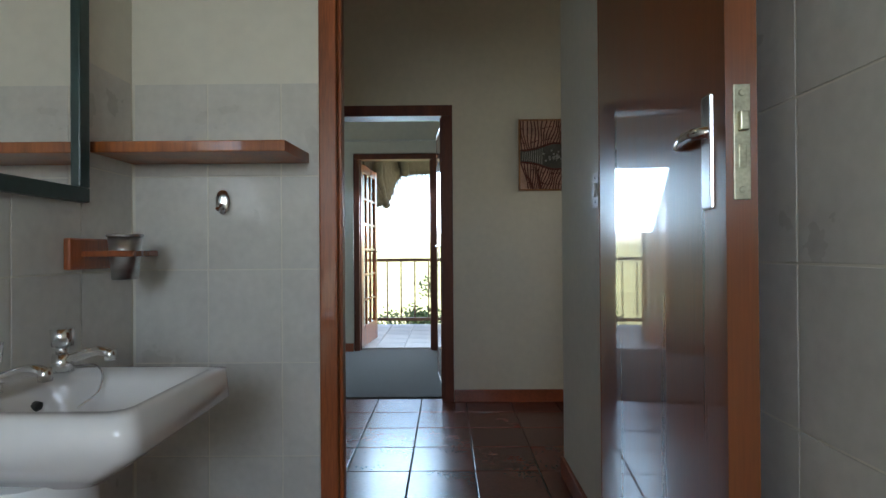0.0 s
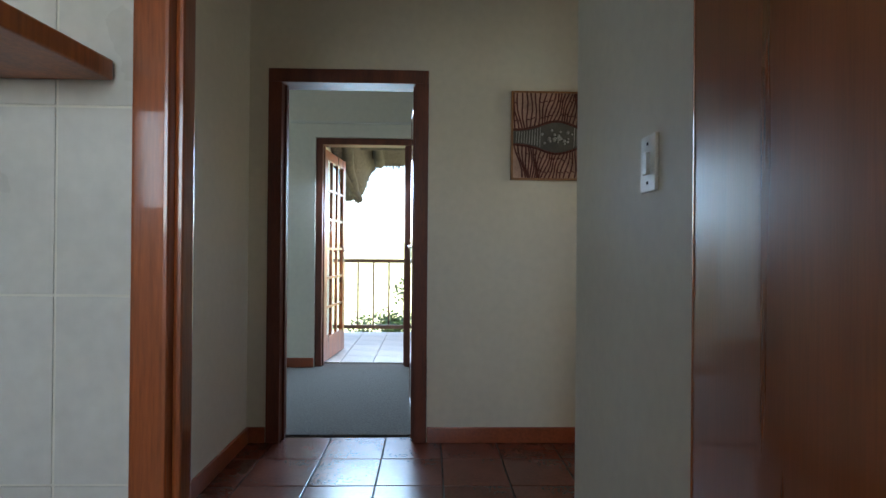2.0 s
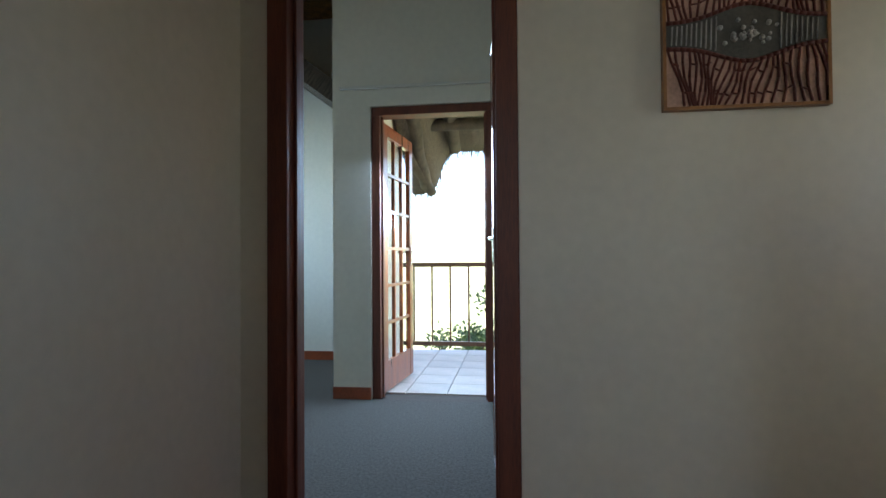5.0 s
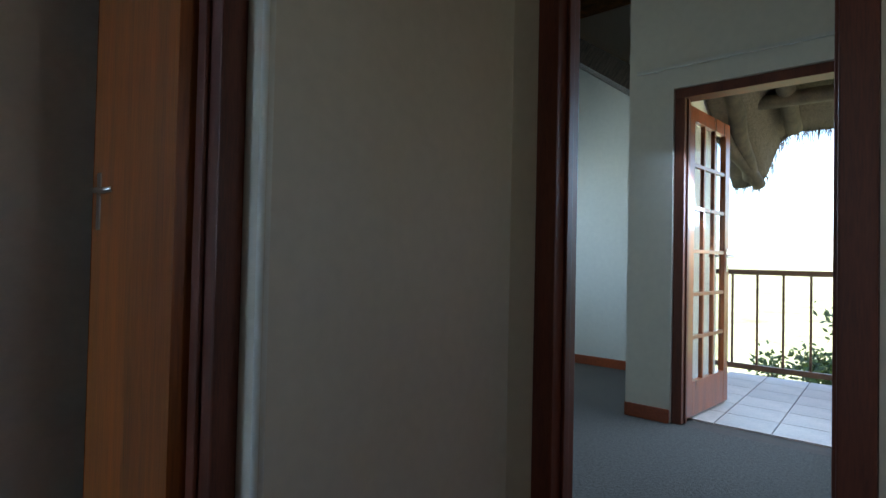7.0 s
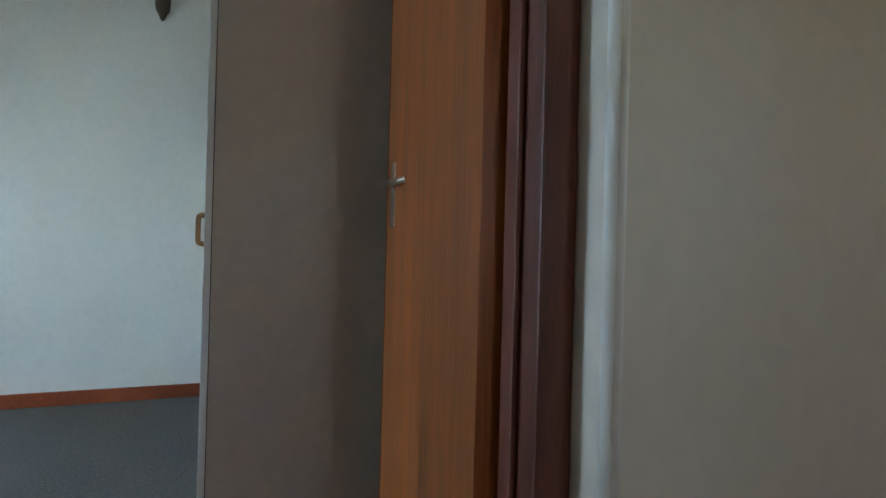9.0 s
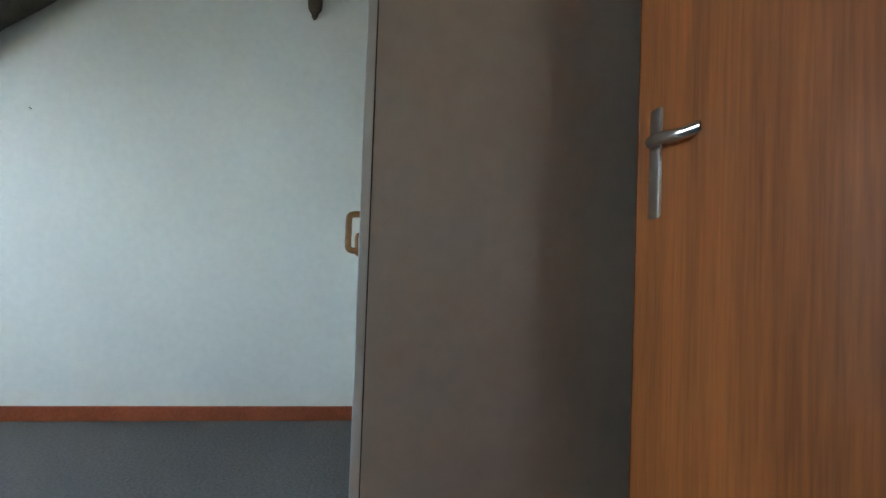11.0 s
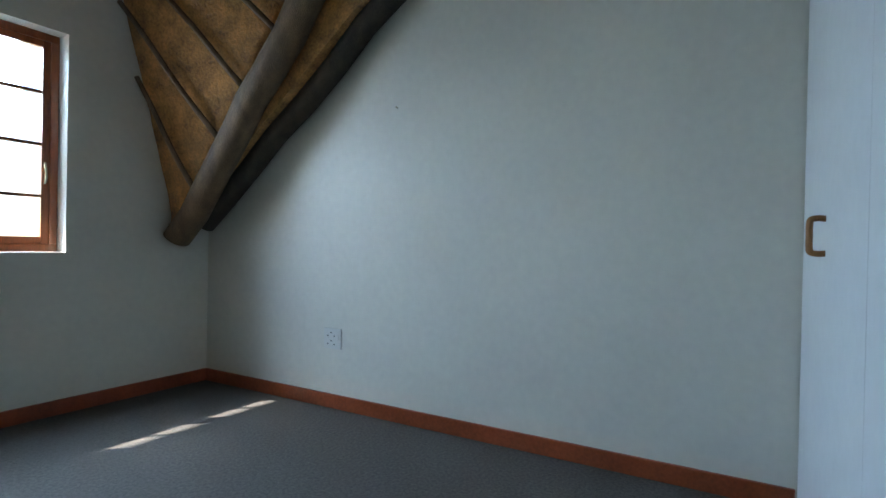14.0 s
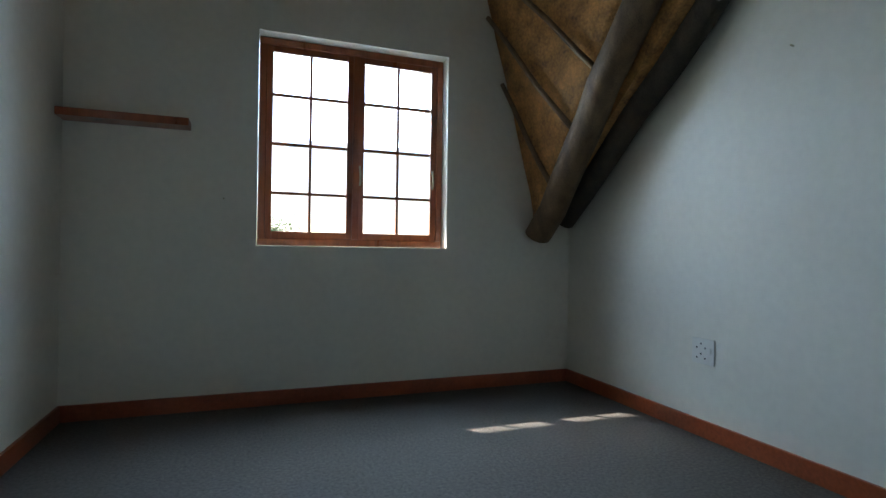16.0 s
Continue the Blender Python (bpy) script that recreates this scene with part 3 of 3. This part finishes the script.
wardrobe_part("side_panel", (0, 0.0192, 0), (0.018, 0.555, 2.9), SHADED_PANEL, 0.001)
wardrobe_part("carcass", (0.018, 0.03, 0), (W - 0.004, 0.55, 2.899), CUPBOARD)
# Dark strip filling the gap behind the doors, in place of its shade.
wardrobe_part("door_gap_shade", (0.004, 0.0165, 0.042), (W - 0.006, 0.0196, 2.878), DARK)
for a, b, hx in ((0.0, 1.198, 0.584), (1.202, W - 0.008, 1.765)):
    wardrobe_part("door", (a, 0, 0.04), (b, 0.017, 2.88), CUPBOARD, 0.0015)
    pts = [TURN @ Vector(p) for p in ((hx, 0, 1.101), (hx, -0.022, 1.102), (hx, -0.036, 1.097), (hx, -0.039, 1.083), (hx, -0.039, 1.05), (hx, -0.039, 1.017), (hx, -0.036, 1.003), (hx, -0.022, 0.998), (hx, 0, 0.999))]
    bent("handle", [tuple(p) for p in pts], 0.0095, PINE, wr)

# ---- picture ----
pic = thing("picture", "square earth-coloured panel of carved lines and beads", "picture")
PX0, PX1, PZ0, PZ1 = 0.812, 1.292, 1.465, 1.945
box("panel", (PX0, 3.945, PZ0), (PX1, 3.969, PZ1), CANVAS, pic, 0.003)
boxes("border", [((PX0 - 0.006, 3.94, PZ0 - 0.006), (PX1 + 0.006, 3.968, PZ0 + 0.004)), ((PX0 - 0.006, 3.94, PZ1 - 0.004), (PX1 + 0.006, 3.968, PZ1 + 0.006)), ((PX0 - 0.006, 3.94, PZ0), (PX0 + 0.004, 3.968, PZ1)), ((PX1 - 0.004, 3.94, PZ0), (PX1 + 0.006, 3.968, PZ1))], PINE, pic)
rng = random.Random(4)


def upper(x):
    return PZ0 + 0.27 + 0.05 * math.exp(-((x - 1.06) / 0.12) ** 2)


def lower(x):
    return PZ0 + 0.19 - 0.05 * math.exp(-((x - 1.06) / 0.12) ** 2)


bm = bmesh.new()
n = 24
xs = [PX0 + 0.005 + (PX1 - PX0 - 0.01) * i / n for i in range(n + 1)]
for a, b in zip(xs, xs[1:]):
    vs = [bm.verts.new((x, 3.9435, z)) for x, z in ((a, lower(a)), (b, lower(b)), (b, upper(b)), (a, upper(a)))]
    bm.faces.new(vs)
finish("middle_band", bm, TEAL, pic)
bm = bmesh.new()
for k in range(26):
    f = k / 25
    x = PX0 + 0.014 + f * (PX1 - PX0 - 0.028)
    fan = 0.05 * math.sin((f - 0.2) * 5.2)
    for z0, z1, way in ((PZ0 + 0.006, lower(x), -1), (upper(x), PZ1 - 0.006, 1)):
        pts = []
        for j in range(5):
            g = j / 4
            px = x + way * fan * (g if way > 0 else 1 - g) + 0.007 * math.sin(5 * g + k)
            pts.append((min(max(px, PX0 + 0.007), PX1 - 0.007), 3.943, z0 + (z1 - z0) * g))
        for p, q in zip(pts, pts[1:]):
            add_tube(bm, p, q, 0.0042, 0.0042, 6)
        for j in (1, 3):
            p = pts[j]
            if rng.random() < 0.5:
                add_tube(bm, p, (min(p[0] + 0.021, PX1 - 0.007), 3.943, p[2] + rng.uniform(-0.012, 0.012)), 0.003, 0.003, 6)
for f in (upper, lower):
    for a, b in zip(xs, xs[1:]):
        add_tube(bm, (a, 3.943, f(a)), (b, 3.943, f(b)), 0.007, 0.007, 6)
tagged(finish("carved_lines", bm, INK, pic), kind="stuff")
bm = bmesh.new()
for i in range(30):
    x = PX0 + 0.02 + 0.44 * i / 30
    if abs(x - 1.06) > 0.09:
        add_tube(bm, (x, 3.9425, lower(x) + 0.012), (x + 0.004, 3.9425, upper(x) - 0.012), 0.0025, 0.0025, 6)
for i in range(26):
    p = (1.06 + rng.gauss(0, 0.045), 3.943, PZ0 + 0.23 + rng.gauss(0, 0.022))
    bmesh.ops.create_icosphere(bm, subdivisions=1, radius=rng.uniform(0.006, 0.011), matrix=Matrix.Translation(p))
tagged(finish("beads", bm, BEAD, pic), kind="stuff")
t = thing("curtain_rail", "plain white curtain rail above the balcony door", "curtain rail")
boxes("rail", [((-0.9, 5.815, 2.205), (0.6, 5.84, 2.225)), ((-0.8, 5.84, 2.2), (-0.78, 5.85, 2.23)), ((0.4, 5.84, 2.2), (0.42, 5.85, 2.23))], WHITE, t, 0.003)

# ---- balcony and outside ----
struct(box("balcony_floor", (-0.8, 6.05, -0.3), (3.0, 7.9, -0.012), GROUT), "balcony slab under the tiles", "floor")
rl = thing("balcony_railing", "brown painted wooden balcony railing with thin balusters", "railing")
boxes("top_rail", [((-4, 7.72, 0.905), (3, 7.79, 0.95))], RAIL, rl, 0.006)
boxes("bottom_rail", [((-4, 7.735, 0.07), (3, 7.775, 0.115))], RAIL, rl, 0.004)
first = None
for i in range(36):
    x = -0.54 + 0.195 * (i - 17)
    if first is None:
        first = box("baluster", (-0.009, -0.009, 0.115), (0.009, 0.009, 0.905), RAIL, rl, 0.002)
        first.location = (x, 7.755, 0)
    else:
        o = new("baluster", first.data)
        o.parent, o.location = rl, (x, 7.755, 0)
for x in (-3.9, -1.6, 1.4):
    box("post", (x, 7.72, -0.01), (x + 0.07, 7.79, 0.95), RAIL, rl, 0.005)
bm = bmesh.new()
rng = random.Random(9)
NX, NY = 70, 10
rows = []
for j in range(NY + 1):
    r = []
    for i in range(NX + 1):
        x = -0.78 + 3.8 * i / NX
        f = j / NY
        low = 2.16 + (-0.45 / (1 + math.exp((x + 0.46) * 30)))
        y = 6.05 + 1.9 * f
        z = 2.95 + (low - 2.95) * f ** 0.9
        r.append(bm.verts.new((x, y, z + noise.noise(Vector((x * 9, y * 9, 0))) * 0.02)))
    rows.append(r)
for j in range(NY):
    for i in range(NX):
        bm.faces.new((rows[j][i], rows[j][i + 1], rows[j + 1][i + 1], rows[j + 1][i])).smooth = True
ext = bmesh.ops.extrude_face_region(bm, geom=bm.faces[:])
bmesh.ops.translate(bm, verts=[v for v in ext["geom"] if isinstance(v, bmesh.types.BMVert)], vec=(0, 0.05, 0.3))
struct(finish("balcony_roof", bm, SHADED_THATCH), "grey-brown thatch roof over the balcony", "roof")
# Balcony poles use the pole colour darkened for shade.
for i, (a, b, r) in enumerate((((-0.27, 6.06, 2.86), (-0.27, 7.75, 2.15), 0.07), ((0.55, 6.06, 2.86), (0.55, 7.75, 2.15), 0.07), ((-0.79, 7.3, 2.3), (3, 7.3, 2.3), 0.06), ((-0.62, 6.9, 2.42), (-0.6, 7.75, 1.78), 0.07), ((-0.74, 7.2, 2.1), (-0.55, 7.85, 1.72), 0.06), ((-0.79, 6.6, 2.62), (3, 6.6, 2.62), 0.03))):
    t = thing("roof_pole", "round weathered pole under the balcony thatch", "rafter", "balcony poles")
    tube("pole", a, b, r, SHADED_POLE, t, r * 0.92, 14, 0.025, 10)
bm = bmesh.new()
for i in range(900):
    x = rng.uniform(-0.78, 2.6)
    low = 2.16 + (-0.45 / (1 + math.exp((x + 0.46) * 30)))
    p = Vector((x, 7.95 + rng.uniform(-0.05, 0.1), low + rng.uniform(0.0, 0.1)))
    q = p + Vector((rng.uniform(-0.02, 0.02), rng.uniform(-0.03, 0.04), -rng.uniform(0.05, 0.12)))
    add_tube(bm, p, q, 0.004, 0.002, 3)
tagged(finish("thatch_fringe", bm, SHADED_THATCH), "ragged reed fringe along the thatch eave", "thatch", "", "stuff")
bm = bmesh.new()
g = [[bm.verts.new((x, y, -3.2 + (0.0 if abs(y) < 40 else 0.02 * (abs(y) - 40)) + noise.noise(Vector((x * 0.03, y * 0.03, 0))) * 0.8)) for x in [-900, -300, -100, -50, -25, -12, 0, 12, 25, 50, 100, 300, 900]] for y in [-900, -300, -100, -40, -15, 0, 15, 30, 60, 120, 250, 500, 900]]
for j in range(12):
    for i in range(12):
        bm.faces.new((g[j][i], g[j][i + 1], g[j + 1][i + 1], g[j + 1][i]))
struct(finish("ground", bm, GRASS), "sunlit yellow-green grassland", "ground")


def shrub(x, y, base, top, spread, seed):
    rg = random.Random(seed)
    root = thing("shrub", "bushy green garden shrub beyond the railing", "shrub", "garden shrubs", at=(x, y, base))
    bm = bmesh.new()
    add_tube(bm, (0, 0, 0), (0.05, 0, (top - base) * 0.6), 0.09, 0.05, 8, 0.05, 5)
    tips = []
    for k in range(11):
        an, h = rg.uniform(0, 6.28), rg.uniform(0.45, 0.97) * (top - base)
        tip = Vector((math.cos(an) * spread * rg.uniform(0.2, 0.8), math.sin(an) * spread * rg.uniform(0.2, 0.8), h))
        add_tube(bm, (0.03, 0, (top - base) * rg.uniform(0.25, 0.55)), tip, 0.03, 0.008, 6)
        tips.append(tip)
    finish("limbs", bm, BARK, root)
    bm = bmesh.new()
    for tip in tips:
        for k in range(150):
            c = tip + Vector((rg.gauss(0, 0.17), rg.gauss(0, 0.17), rg.gauss(0, 0.15))) * spread
            d = Vector((rg.uniform(-1, 1), rg.uniform(-1, 1), rg.uniform(-0.4, 1))).normalized()
            s = d.orthogonal().normalized() * 0.018
            l = rg.uniform(0.05, 0.1)
            a, b2, c2, e = (bm.verts.new(p) for p in (c, c + d * l * 0.5 + s, c + d * l, c + d * l * 0.5 - s))
            bm.faces.new((a, b2, c2)), bm.faces.new((a, c2, e))
    tagged(finish("leaves", bm, LEAFG, root), kind="stuff")


shrub(0.15, 9.2, -3.2, 0.75, 0.75, 1)
shrub(-0.35, 9.0, -3.2, 0.12, 0.55, 2)
shrub(0.9, 9.6, -3.2, 0.9, 0.9, 3)
shrub(-0.9, 9.6, -3.2, -0.25, 0.6, 5)
shrub(-2.3, -9.0, -3.2, 1.9, 1.0, 6)


# ---- tiles ----
def tile_floor(owner, x0, y0, step, nx, ny, mat, clip, gap=0.006, depth=0.012):
    bm = bmesh.new()
    add_box(bm, (gap / 2, gap / 2, -depth), (step - gap / 2, step - gap / 2, 0), 0.0025)
    me = bpy.data.meshes.new("tile")
    bm.to_mesh(me), bm.free()
    me.materials.append(mat)
    for i in range(nx):
        for j in range(ny):
            x, y = x0 + i * step, y0 + j * step
            if clip(x, y):
                o = new("tile", me)
                o.parent, o.location = owner, (x, y, -0.0006 * ((i * 7 + j * 3) % 3))


FLOOR, BALC = bpy.data.objects["floor"], bpy.data.objects["balcony_floor"]
tile_floor(FLOOR, -0.801, 1.91 - 0.31 * 11, 0.308, 11, 18, TILE, lambda x, y: y < 4.0 and not (y > 3.95) and x > -0.9 and (x < 0.8 or y > 2.4) and y + 0.3 > -1.3 and not (x < -0.7 and y < 1.7))
tile_floor(BALC, -0.79, 6.06, 0.31, 10, 6, OUT_TILE, lambda x, y: True)


def wall_tiles(owner, axis, plane, u0, u1, z0, z1, w, h, side, skip=None):
    """Tiles w by h standing 6 mm proud of a wall; axis 0: along x, 1: along y."""
    k = 0
    u = u0
    while u < u1 - 0.01:
        ue = min(u + w, u1)
        z = z1
        while z > z0 + 0.02:
            zb = max(z - h, z0)
            a, b = (plane, plane + 0.0025 * side) if side > 0 else (plane + 0.0025 * side, plane)
            lo, hi = ((u + 0.002, a, zb + 0.0015), (ue - 0.002, b, z - 0.002)) if axis == 0 else ((a, u + 0.002, zb + 0.002), (b, ue - 0.002, z - 0.002))
            box("tile", lo, hi, WALL_TILE, owner, 0.001)
            z -= h
        u += w


wall_tiles(bpy.data.objects["wall_bath_north"], 0, 1.78, -0.5725, -0.052, 0, 1.52, 0.207, 0.262, -1)
wall_tiles(bpy.data.objects["wall_bath_west"], 1, -0.58, 0.536, 1.773, 0, 1.52, 0.206, 0.262, 1)
wall_tiles(bpy.data.objects["wall_east"], 1, 0.845, 0.08, 1.76, 0, 2.04, 0.206, 0.255, -1)
